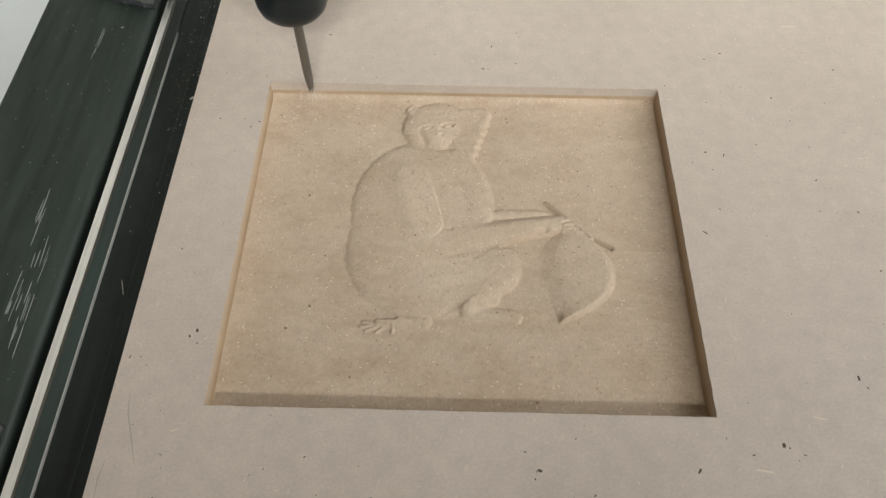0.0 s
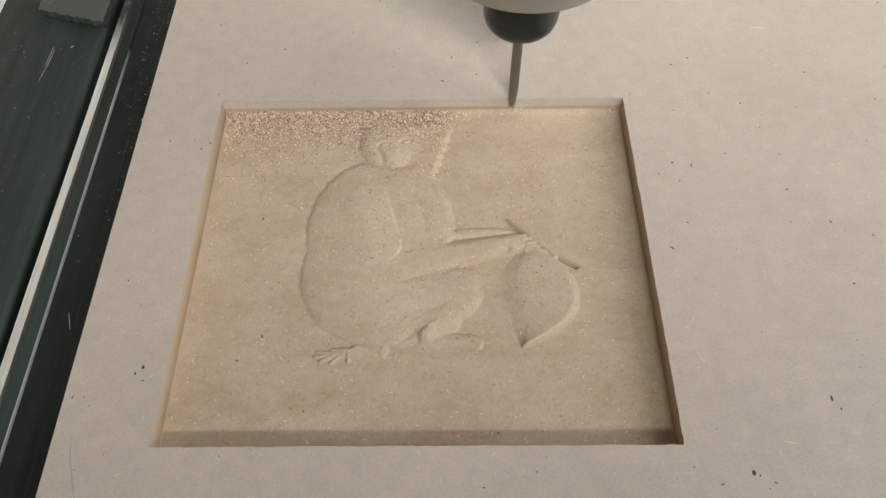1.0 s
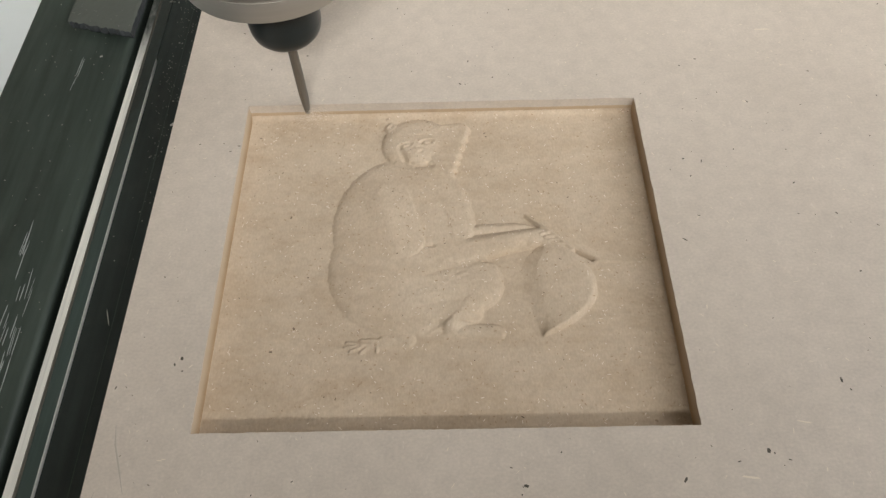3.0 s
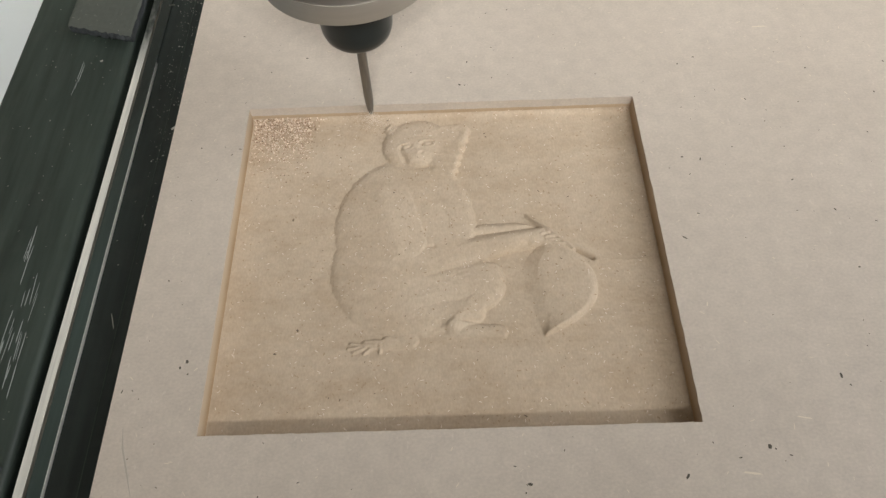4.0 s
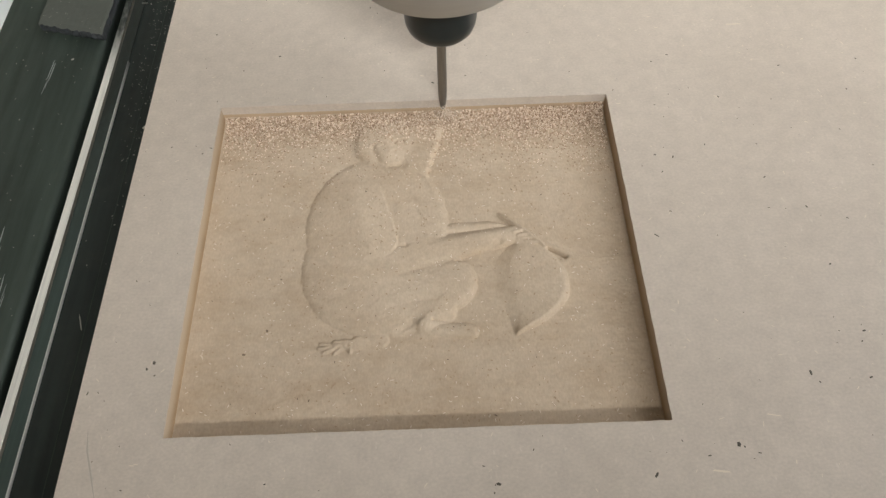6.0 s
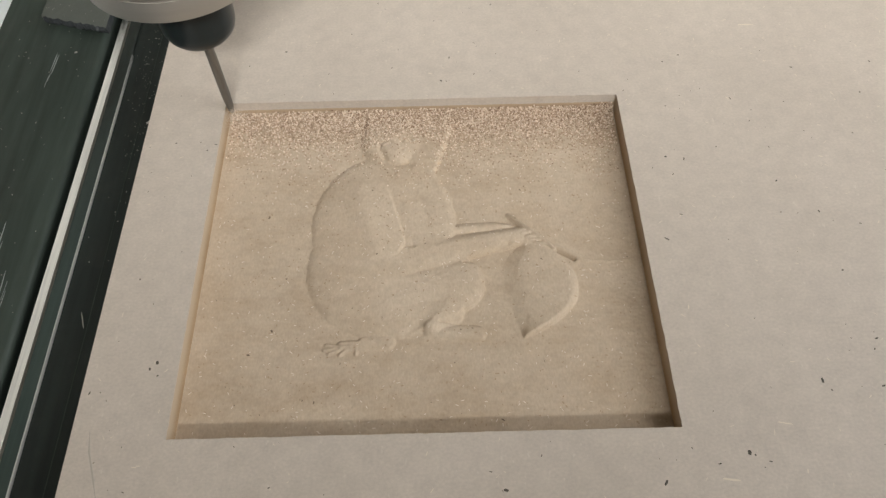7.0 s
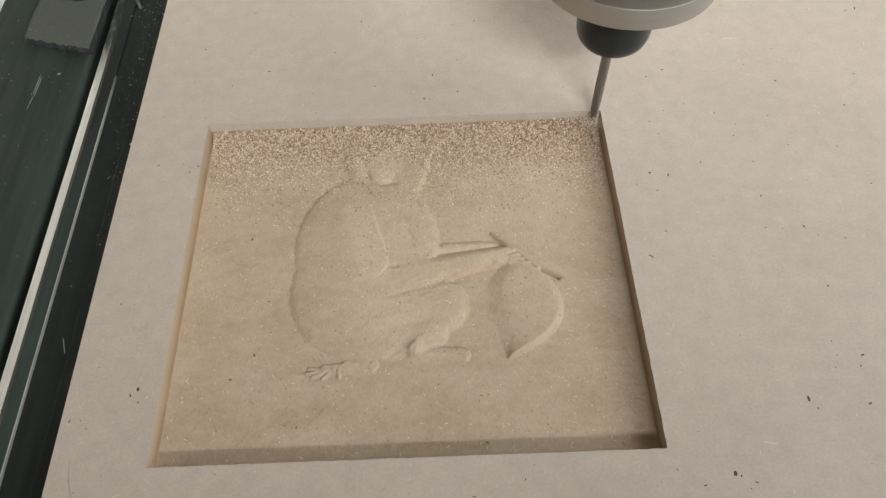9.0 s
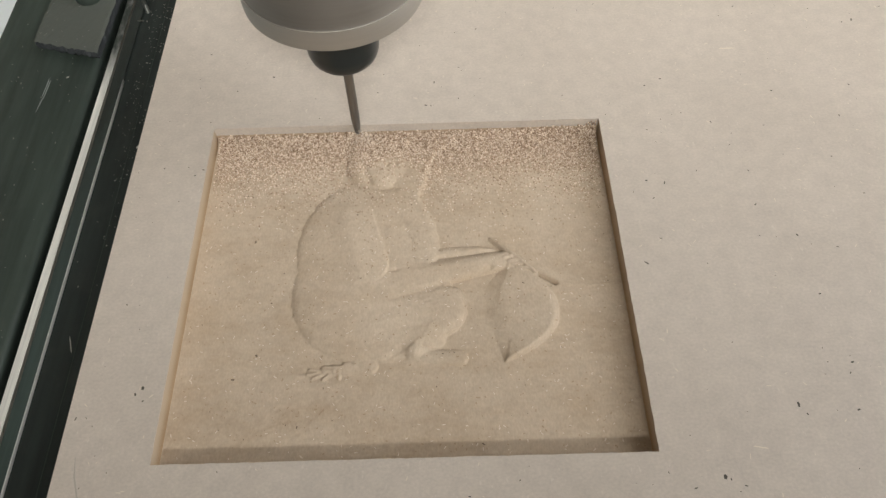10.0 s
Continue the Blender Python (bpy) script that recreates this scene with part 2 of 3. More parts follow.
def relief(X, Y):
    h = np.zeros_like(X)
    # torso: belly and back
    wob = 0.006 * np.sin(Y * 0.9) + 0.005 * np.sin(Y * 0.37 + X * 0.2)
    body = np.minimum(ellipse(X, Y, 82, 80, 36, 36.5), ellipse(X, Y, 81, 104, 34.5, 42)) + wob
    h = over(h, body, 3.6, 0, 0.75, lean(X, 55, 108, 0.66, 0.2), 0.07)
    # head: the ruff and the far ear are one crisp-edged flap behind the cheek
    side = 106.6 + np.clip((Y - 134) * 0.30, 0, 9.2) + 0.5 * np.sin(Y * 1.3) * (Y < 156) - X
    top = 167.2 - 0.10 * np.abs(X - 109) - np.clip(X - 112, 0, 9) ** 1.6 * 0.5 - Y
    flap = np.minimum(np.minimum(side, top), (Y - 132.5) + 0.25 * (X - 96)) + 0.25 * np.sin(X * 1.9 + Y)
    h = np.maximum(h, 3.3 * (1 - (1 - np.clip(flap / 2.6, 0, 1)) ** 2) ** 0.5 * np.clip((X - 84) / 12, 0, 1))
    h = h - 0.7 * np.exp(-ellipse(X, Y, 107.5, 159.5, 2.6, 5.0, -30) ** 2)
    for k in range(5):
        h = line(h, X, Y, -0.22, 97 + k, 153 - 3.6 * k, 0.5, 104.5 + 0.4 * k, 150.5 - 3.4 * k, 0.6)
    h = over(h, ellipse(X, Y, 74.3, 164.5, 3.8, 4.6, 20), 2.7, 0.1, 0.4, 0.5)
    h = h - 0.5 * np.exp(-ellipse(X, Y, 74.6, 164.2, 1.5, 2.2, 20) ** 2)
    head = ellipse(X, Y, 87.8, 154, 18.5, 16.8) + 0.012 * np.sin(np.arctan2(Y - 154, X - 87.8) * 31)
    h = over(h, head, 4.3, 0.0, 0.4 * np.clip((95 - X) / 12, 0, 1), lean(X, 72, 104, 0.45, 0.40), 0.05)
    # face: a shaded hollow on one cheek, muzzle, small rimmed eyes
    h = line(h, X, Y, -1.0, 78.5, 150, 1.5, 81.5, 142.5, 1.4)
    h = line(h, X, Y, -0.6, 81.5, 142, 1.0, 87, 138.6, 0.9)
    h = line(h, X, Y, -0.7, 87, 138.4, 0.8, 96, 139.0, 0.8)
    h = over(h, ellipse(X, Y, 88.5, 144.5, 6.5, 5.2), 0, 0.8, 0, 0.7)
    h = line(h, X, Y, -0.3, 84.5, 141.6, 0.6, 92, 142.2, 0.6)
    h = line(h, X, Y, 0.4, 86.8, 154, 1.1, 87.6, 148, 1.8)
    h = line(h, X, Y, -0.4, 85.8, 146.4, 0.5, 86.3, 146.6, 0.5)
    h = line(h, X, Y, -0.4, 89.4, 146.4, 0.5, 89.9, 146.6, 0.5)
    for ex, ey, deep in ((81.6, 151.4, 0.6), (92.4, 153.2, 1.1)):
        eye = ellipse(X, Y, ex, ey, 2.6, 1.3, 12)
        h = h + 0.2 * np.exp(-(eye / 0.4) ** 2) - deep * np.exp(-((eye - 1.0) / 0.32) ** 2) + 0.25 * np.exp(-((eye - 1.75) / 0.25) ** 2)
    h = line(h, X, Y, -0.25, 78.5, 157.8, 0.7, 96, 158.2, 0.7)
    h = line(h, X, Y, -0.3, 70, 142, 1.0, 82, 139, 1.2)
    h = line(h, X, Y, -0.5, 84, 136, 0.6, 86.5, 133.5, 0.9)
    # chest and the far arm
    h = line(h, X, Y, -0.35, 99, 117, 1.8, 103, 98, 2.4)
    h = line(h, X, Y, 0.5, 105, 131, 1.0, 109.5, 121, 1.4)
    h = over(h, limb(X, Y, 110, 100, 3.6, 147, 102.5, 2.0), 1.7, 0.0, 0.1, 0.9, 0.3)
    # thigh, shin, feet
    h = over(h, limb(X, Y, 86, 63, 18, 113, 71, 14.5), 3.7, 0.35, 0.0, lean(X, 92, 124, 1.5, 0.2))
    h = over(h, limb(X, Y, 88, 58, 14, 108, 58, 10), 3.5, 0.0, 0.0, lean(X, 90, 118, 1.0, 0.5))
    h = over(h, limb(X, Y, 118.5, 70, 8, 103, 50.5, 5.5), 3.6, 0.45, 0.0, lean(X - 0.5 * Y, 72, 88, 1.6, 0.2))
    h = line(h, X, Y, -0.15, 112, 66, 2.0, 100, 52, 2.4)
    h = over(h, limb(X, Y, 106, 48, 3.6, 123.5, 46.2, 3.6), 1.9, 0.1, 0.2, lean(X, 110, 124, 0.7, 0.25), 0.12)
    h = over(h, limb(X, Y, 65, 42.0, 2.6, 84, 43.5, 4.0), 1.6, 0.0, 0.2, 0.5)
    for fx, fy in ((58, 42.6), (57.2, 40.4), (59.6, 38.6), (64, 37.8), (71, 38.2)):
        h = over(h, limb(X, Y, 66 + (fx - 57) * 0.35, 41.3, 1.2, fx, fy, 0.75), 1.1, 0.1, 0.2, 0.6, 0.3)
    h = line(h, X, Y, -3.0, 58.0, 52.0, 0.5, 71, 45.3, 1.0)
    h = line(h, X, Y, -1.2, 59.5, 44.6, 0.4, 69, 45.2, 0.9)
    h = line(h, X, Y, -1.0, 107, 51.6, 0.5, 114.5, 51.4, 0.9)
    h = line(h, X, Y, -0.45, 119, 53.5, 1.0, 131, 46.5, 0.8)
    h = line(h, X, Y, -0.6, 92, 46, 1.2, 98, 51, 1.8)
    # the big leaf: rising from its rib to a rounded outer rim
    low, high = np.clip((75 - Y) / 31.4, 0, 2), np.clip((Y - 75) / 17, 0, 2)
    left = 135.6 + 7.4 * low ** 1.6 + 9.5 * high ** 2
    right = 169.3 - 26.3 * np.clip((70 - Y) / 26.4, 0, 2) ** 2.5 - 10.3 * np.clip((Y - 70) / 18, 0, 2) ** 2
    wide = np.maximum(right - left, 0.6)
    u = np.clip((X - left) / wide, 0, 1)
    inside = (X > left) & (X < right) & (right - left > 0.6)
    edge = np.clip((1 - u) * wide / 4.2, 0, 1)
    leaf = (0.6 + 3.2 * u ** 0.8) * (1 - (1 - edge) ** 2) ** 0.5 * np.clip(u * wide / np.minimum(7.0, 0.3 * wide + 0.4), 0, 1) ** 0.8
    h = np.where(inside, np.maximum(h, leaf), h)
    h = h - 0.3 * np.exp(-((X - left + 0.3) / 0.7) ** 2) * np.clip((Y - 43) / 6, 0, 1) * np.clip((90 - Y) / 6, 0, 1)
    # near arm, bent at the elbow, with the forearm swelling into the paw
    upper = limb(X, Y, 71.5, 122, 12, 80.5, 94, 11)
    fore = np.minimum(limb(X, Y, 80, 86, 10, 118, 91, 7.6), limb(X, Y, 118, 91, 7.6, 146, 96.5, 5.6))
    h = over(h, upper, 3.4, 1.7 * np.clip((131 - Y) / 16, 0, 1), 0.0, lean(X + 0.35 * Y, 105, 125, 1.8, 0.16))
    h = over(h, fore, 3.3, 0.6 * np.clip((X - 84) / 24, 0, 1), 0.0, lean(Y - 0.16 * (X - 80), 80, 92, 0.30, 1.5))
    h = h - 0.25 * (Y < 92) * np.exp(-((fore - 1.04) / 0.10) ** 2) * np.clip((X - 100) / 14, 0, 1) * np.clip((148 - X) / 8, 0, 1) * (Y > 60)
    h = line(h, X, Y, -0.8, 91.5, 90.2, 0.6, 95, 90.4, 1.0)
    h = line(h, X, Y, -0.15, 95, 90.8, 0.8, 118, 96.5, 1.0)
    h = line(h, X, Y, -0.4, 92, 74.8, 1.0, 117, 81.6, 1.1)
    h = line(h, X, Y, -3.0, 118.5, 81.4, 0.6, 126, 82.6, 1.4)
    h = line(h, X, Y, -1.1, 126, 84, 1.8, 139, 90.6, 1.3)
    # the paw: four curled fingers over the stem
    h = over(h, ellipse(X, Y, 149, 94.5, 8.5, 5.6, -38), 3.5, 0.15, 0.0, 0.5)
    for k in range(4):
        h = over(h, limb(X, Y, 146 + k * 1.9, 95.5 - k * 1.6, 1.1, 151.5 + k * 2.2, 97.6 - k * 2.6, 1.3), 3.5, 0.25, 0.28, 0.6, 0.3)
    h = line(h, X, Y, -1.9, 136.5, 104.2, 0.8, 147, 101.6, 1.6)
    # the stem: a sharp ridge from its tip over the paw, then a slot and a fine trailing vein
    rise = 1.4 + 2.6 * np.clip((X - 140) / 10, 0, 1)
    h = np.maximum(h, rise * swell(limb(X, Y, 140.3, 107.7, 1.1, 160, 87.8, 1.5), 0.35))
    h = np.maximum(h, 0.6 * swell(limb(X, Y, 161, 90.6, 1.0, 175, 82.2, 1.6), 0.9))
    h = line(h, X, Y, -3.2, 160.4, 88.6, 0.5, 169.0, 83.0, 0.75)
    h = line(h, X, Y, 0.4, 172, 82.2, 0.6, 184, 81.6, 0.5)
    h = line(h, X, Y, 0.4, 184, 81.0, 0.4, 196, 82.4, 0.5)
    # fur strokes along the back, arm and flank
    fur = np.sin(2.3 * (X * 0.35 + Y) + 3 * np.sin(X * 0.31)) * np.sin(0.9 * (X - 0.4 * Y) + 2 * np.sin(Y * 0.27))
    tuft = np.sin(1.7 * X + 2.3 * np.sin(Y * 0.63) + 1.1 * np.sin(X * 0.47)) * np.sin(1.3 * Y + 2.1 * np.sin(X * 0.71) + 0.9 * np.sin(Y * 0.39))
    h = h + 0.07 * fur * (body < 0.98) + 0.10 * tuft * ((head < 1) & (ellipse(X, Y, 88, 148, 11, 12) > 1) | (flap > 0.4) & (X > 94))
    # the floor is not yet cut down along the far wall
    return 0.88 * np.clip(h, -3.3, 6.0) + 2.6 * np.exp(-np.clip(PH - Y, 0, 50) / 1.6)


def floor_height(x, y):
    """z of the pocket's floor, in metres, at a place in metres."""
    return (relief(np.asarray(x) * 1000.0, np.asarray(y) * 1000.0) - DEPTH) / 1000.0


def mdf_board():
    x0, x1, y0, y1, zb = -0.0372, 0.46, -0.16, 0.47, -0.018
    w, d = PW / 1000, PH / 1000
    nx, ny = 480, 420
    xs, ys = np.linspace(0, w, nx + 1), np.linspace(0, d, ny + 1)
    X, Y = np.meshgrid(xs, ys)
    Z = floor_height(X, Y)
    rng = np.random.default_rng(5)
    rough = rng.normal(0, 1, Z.shape)
    for axis in (0, 1, 1):
        rough = (rough + np.roll(rough, 1, axis) + np.roll(rough, -1, axis)) / 1.75
    torn = np.clip(rng.normal(0, 1, Z.shape) - 2.6, 0, 1.5)
    Z = Z + 0.00002 * np.sin(Y * 2 * math.pi / 0.0018) + 0.00004 * rough + 0.00016 * torn
    verts = [tuple(v) for v in np.stack([X, Y, Z], -1).reshape(-1, 3)]
    at = lambda i, j: j * (nx + 1) + i
    faces, mats = [], []
    for j in range(ny):
        for i in range(nx):
            faces.append((at(i, j), at(i + 1, j), at(i + 1, j + 1), at(i, j + 1)))
            mats.append(1)
    loop = [at(i, 0) for i in range(nx)] + [at(nx, j) for j in range(ny)] + [at(i, ny) for i in range(nx, 0, -1)] + [at(0, j) for j in range(ny, 0, -1)]
    rim, mid = [], []
    wander = rng.normal(0, 0.00020, (len(loop), 3))
    for _ in range(3):
        wander = (wander + np.roll(wander, 1, 0) + np.roll(wander, -1, 0) + np.roll(wander, 2, 0)) / 4
    for k, (jx, jy, jz) in zip(loop, wander):
        x, y, z = verts[k]
        rim.append(len(verts))
        verts.append((x + jx, y + jy, 0.0))
        mid.append(len(verts))
        # the far wall keeps the pale face colour further down than the others
        verts.append((x + jx * 0.5, y + jy * 0.5, (-0.0052 if y > d - 1e-6 else -0.0008) + 0.5 * jz))
    n = len(loop)
    for k in range(n):
        q = (k + 1) % n
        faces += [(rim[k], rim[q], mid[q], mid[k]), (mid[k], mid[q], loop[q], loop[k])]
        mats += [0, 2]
    # the face round the pocket in four pieces, then the sides and the back
    corner = [len(verts) + i for i in range(8)]
    verts += [(x0, y0, 0.0), (x1, y0, 0.0), (x1, y1, 0.0), (x0, y1, 0.0), (x0, y0, zb), (x1, y0, zb), (x1, y1, zb), (x0, y1, zb)]
    starts = [0, nx, nx + ny, 2 * nx + ny, n]
    for e in range(4):
        edge = [rim[k % n] for k in range(starts[e], starts[e + 1] + 1)]
        faces.append((corner[e], corner[(e + 1) % 4], *edge[::-1]))
        faces.append((corner[4 + e], corner[4 + (e + 1) % 4], corner[(e + 1) % 4], corner[e]))
        mats += [0, 1]
    faces.append(tuple(corner[7:3:-1]))
    mats.append(0)
    mesh = bpy.data.meshes.new("mdf_board")
    mesh.from_pydata(verts, [], faces)
    mesh.materials.append(MDF_FACE)
    mesh.materials.append(MDF_CORE)
    mesh.materials.append(MDF_BROWNED_WALL)
    mesh.polygons.foreach_set("material_index", mats)
    mesh.polygons.foreach_set("use_smooth", [m == 1 and i < nx * ny for i, m in enumerate(mats)])
    mesh.update()
    return tagged(new("mdf_board", mesh), "beige fibreboard panel with a monkey relief carved in a square pocket", "board")


# ---- small flakes, drawn as one joined mesh ----
def flakes(name, rows, mat, thick=0.00008):
    """rows: x, y, z, length, width, turn. Flat slivers with five corners and a little depth."""
    verts, faces = [], []
    for x, y, z, ln, wd, turn in rows:
        c, s, k = math.cos(turn), math.sin(turn), len(verts)
        shape = ((-0.5, -0.3), (0.1, -0.5), (0.5, -0.1), (0.35, 0.45), (-0.4, 0.4))
        for dz in (-thick, thick):
            for u, v in shape:
                verts.append((x + u * ln * c - v * wd * s, y + u * ln * s + v * wd * c, z + dz))
        faces.append([k + 5 + i for i in range(5)])
        faces += [(k + i, k + (i + 1) % 5, k + 5 + (i + 1) % 5, k + 5 + i) for i in range(5)]
    mesh = bpy.data.meshes.new(name)
    mesh.from_pydata(verts, [], faces)
    return put(name, mesh, mat)


def in_pocket(x, y, edge=0.001):
    return -edge < x < PW / 1000 + edge and -edge < y < PH / 1000 + edge


def flecks():
    rng = random.Random(11)
    dark = [(0.2235, -0.0105, 2.0, 1.5), (0.2255, -0.0115, 0.9, 0.6), (0.1303, -0.0223, 2.0, 1.2), (0.1285, -0.0255, 0.8, 0.6), (-0.0089, 0.0322, 1.7, 1.3), (-0.0115, 0.0295, 1.4, 0.8), (-0.0078, 0.0265, 0.9, 0.6),
            (0.2595, 0.0176, 2.4, 1.0), (0.262, 0.0135, 1.0, 0.6), (0.2098, 0.0863, 2.6, 0.6), (0.2830, 0.0147, 1.6, 0.7), (0.19, -0.021, 2.4, 1.0), (0.2870, 0.0353, 1.6, 0.8),
            (0.1103, 0.1872, 1.5, 0.8), (0.1130, 0.1868, 0.8, 0.5), (0.2275, 0.1972, 0.9, 0.8), (0.2177, 0.1333, 1.2, 0.9), (0.294, 0.191, 1.2, 0.7), (0.2819, 0.0993, 1.4, 0.7), (0.336, 0.194, 1.2, 0.6),
            (-0.005, 0.144, 1.0, 0.6), (-0.021, 0.149, 0.9, 0.6), (0.009, 0.201, 0.9, 0.6), (0.2831, 0.0680, 1.2, 0.7)]
    rows = [(x, y, 0.00004, a / 1000, b / 1000, rng.uniform(0, 3.1)) for x, y, a, b in dark]
    while len(rows) < 330:
        x, y = rng.uniform(-0.034, 0.40), rng.uniform(-0.06, 0.32)
        if not in_pocket(x, y):
            s = rng.lognormvariate(-0.9, 0.45) / 1000
            rows.append((x, y, 0.00003, s * rng.uniform(1, 2.2), s * 0.7, rng.uniform(0, 3.1)))
    tagged(flakes("board_flecks", rows, DARK_FLECK, 0.00005), "dark bark flecks in the face of the fibreboard", "flecks", kind="stuff")
    rows = [(0.2145, -0.0205, 0.00004, 0.007, 0.0009, -0.15), (0.24, 0.0005, 0.00004, 0.006, 0.0006, -0.2), (0.278, 0.224, 0.00004, 0.009, 0.0008, 0.0)]
    while len(rows) < 420:
        x, y = rng.uniform(-0.034, 0.40), rng.uniform(-0.06, 0.32)
        if not in_pocket(x, y):
            rows.append((x, y, 0.00002, rng.uniform(0.7, 2.6) / 1000, rng.uniform(0.2, 0.5) / 1000, rng.uniform(0, 3.1)))
    tagged(flakes("board_fibres", rows, PALE_FIBRE, 0.00004), "pale wood fibres in the face of the fibreboard", "fibres", kind="stuff")
    dark = [(0.034, 0.050, 1.5, 1.0), (0.025, 0.039, 1.6, 0.9), (0.123, 0.159, 0.9, 0.7), (0.076, 0.122, 0.8, 0.7), (0.079, 0.086, 0.9, 0.6), (0.048, 0.148, 0.9, 0.6), (0.038, 0.076, 0.9, 0.7), (0.006, 0.161, 1.2, 0.6)]
    rows = [(x, y, a / 1000, b / 1000) for x, y, a, b in dark]
    while len(rows) < 130:
        s = rng.lognormvariate(-0.95, 0.4) / 1000
        rows.append((rng.uniform(0.002, 0.198), rng.uniform(0.004, 0.176), s * rng.uniform(1, 2), s * 0.7))
    z = floor_height([r[0] for r in rows], [r[1] for r in rows])
    tagged(flakes("pocket_flecks", [(x, y, float(h) + 0.00007, a, b, rng.uniform(0, 3.1)) for (x, y, a, b), h in zip(rows, z)], POCKET_FLECK, 0.00006),
           "dark bark flecks in the carved pocket floor", "flecks", kind="stuff")
    rows = [(rng.uniform(0.002, 0.198), rng.uniform(0.004, 0.176), rng.uniform(0.5, 1.7) / 1000, rng.uniform(0.18, 0.4) / 1000) for _ in range(720)]
    z = floor_height([r[0] for r in rows], [r[1] for r in rows])
    tagged(flakes("pocket_fibres", [(x, y, float(h) + 0.00008, a, b, rng.uniform(0, 3.1)) for (x, y, a, b), h in zip(rows, z)], CORE_FIBRE, 0.00006),
           "pale torn fibres on the carved pocket floor", "fibres", kind="stuff")
    rows = [(rng.uniform(0.002, 0.198), rng.uniform(0.004, 0.176), rng.uniform(0.4, 1.3) / 1000, rng.uniform(0.25, 0.6) / 1000) for _ in range(700)]
    z = floor_height([r[0] for r in rows], [r[1] for r in rows])
    tagged(flakes("pocket_crumbs", [(x, y, float(h) + 0.0001, a, b, rng.uniform(0, 3.1)) for (x, y, a, b), h in zip(rows, z)], BROWN_FLECK, 0.00012),
           "small brown crumbs on the carved pocket floor", "crumbs", kind="stuff")


def smudges():
    """Two long faint pencil-like scuffs near the board's corner."""
    verts, faces = [], []
    for pts in (((-0.0300, 0.004), (-0.0285, -0.004), (-0.0255, -0.012), (-0.0215, -0.023)), ((-0.0325, -0.022), (-0.0335, -0.029), (-0.0330, -0.037))):
        k = len(verts)
        for i, (x, y) in enumerate(pts):
            wd = 0.00035 if 0 < i < len(pts) - 1 else 0.0001
            verts += [(x - wd, y, 0.00005), (x + wd, y, 0.00005)]
        faces += [(k + 2 * i, k + 2 * i + 1, k + 2 * i + 3, k + 2 * i + 2) for i in range(len(pts) - 1)]
    mesh = bpy.data.meshes.new("board_scuffs")
    mesh.from_pydata(verts, [], faces)
    tagged(put("board_scuffs", mesh, SMUDGE), "faint grey scuff marks on the fibreboard face", "scuffs", kind="stuff")


# ---- the machine's bed and side rail ----
ZB = -0.018


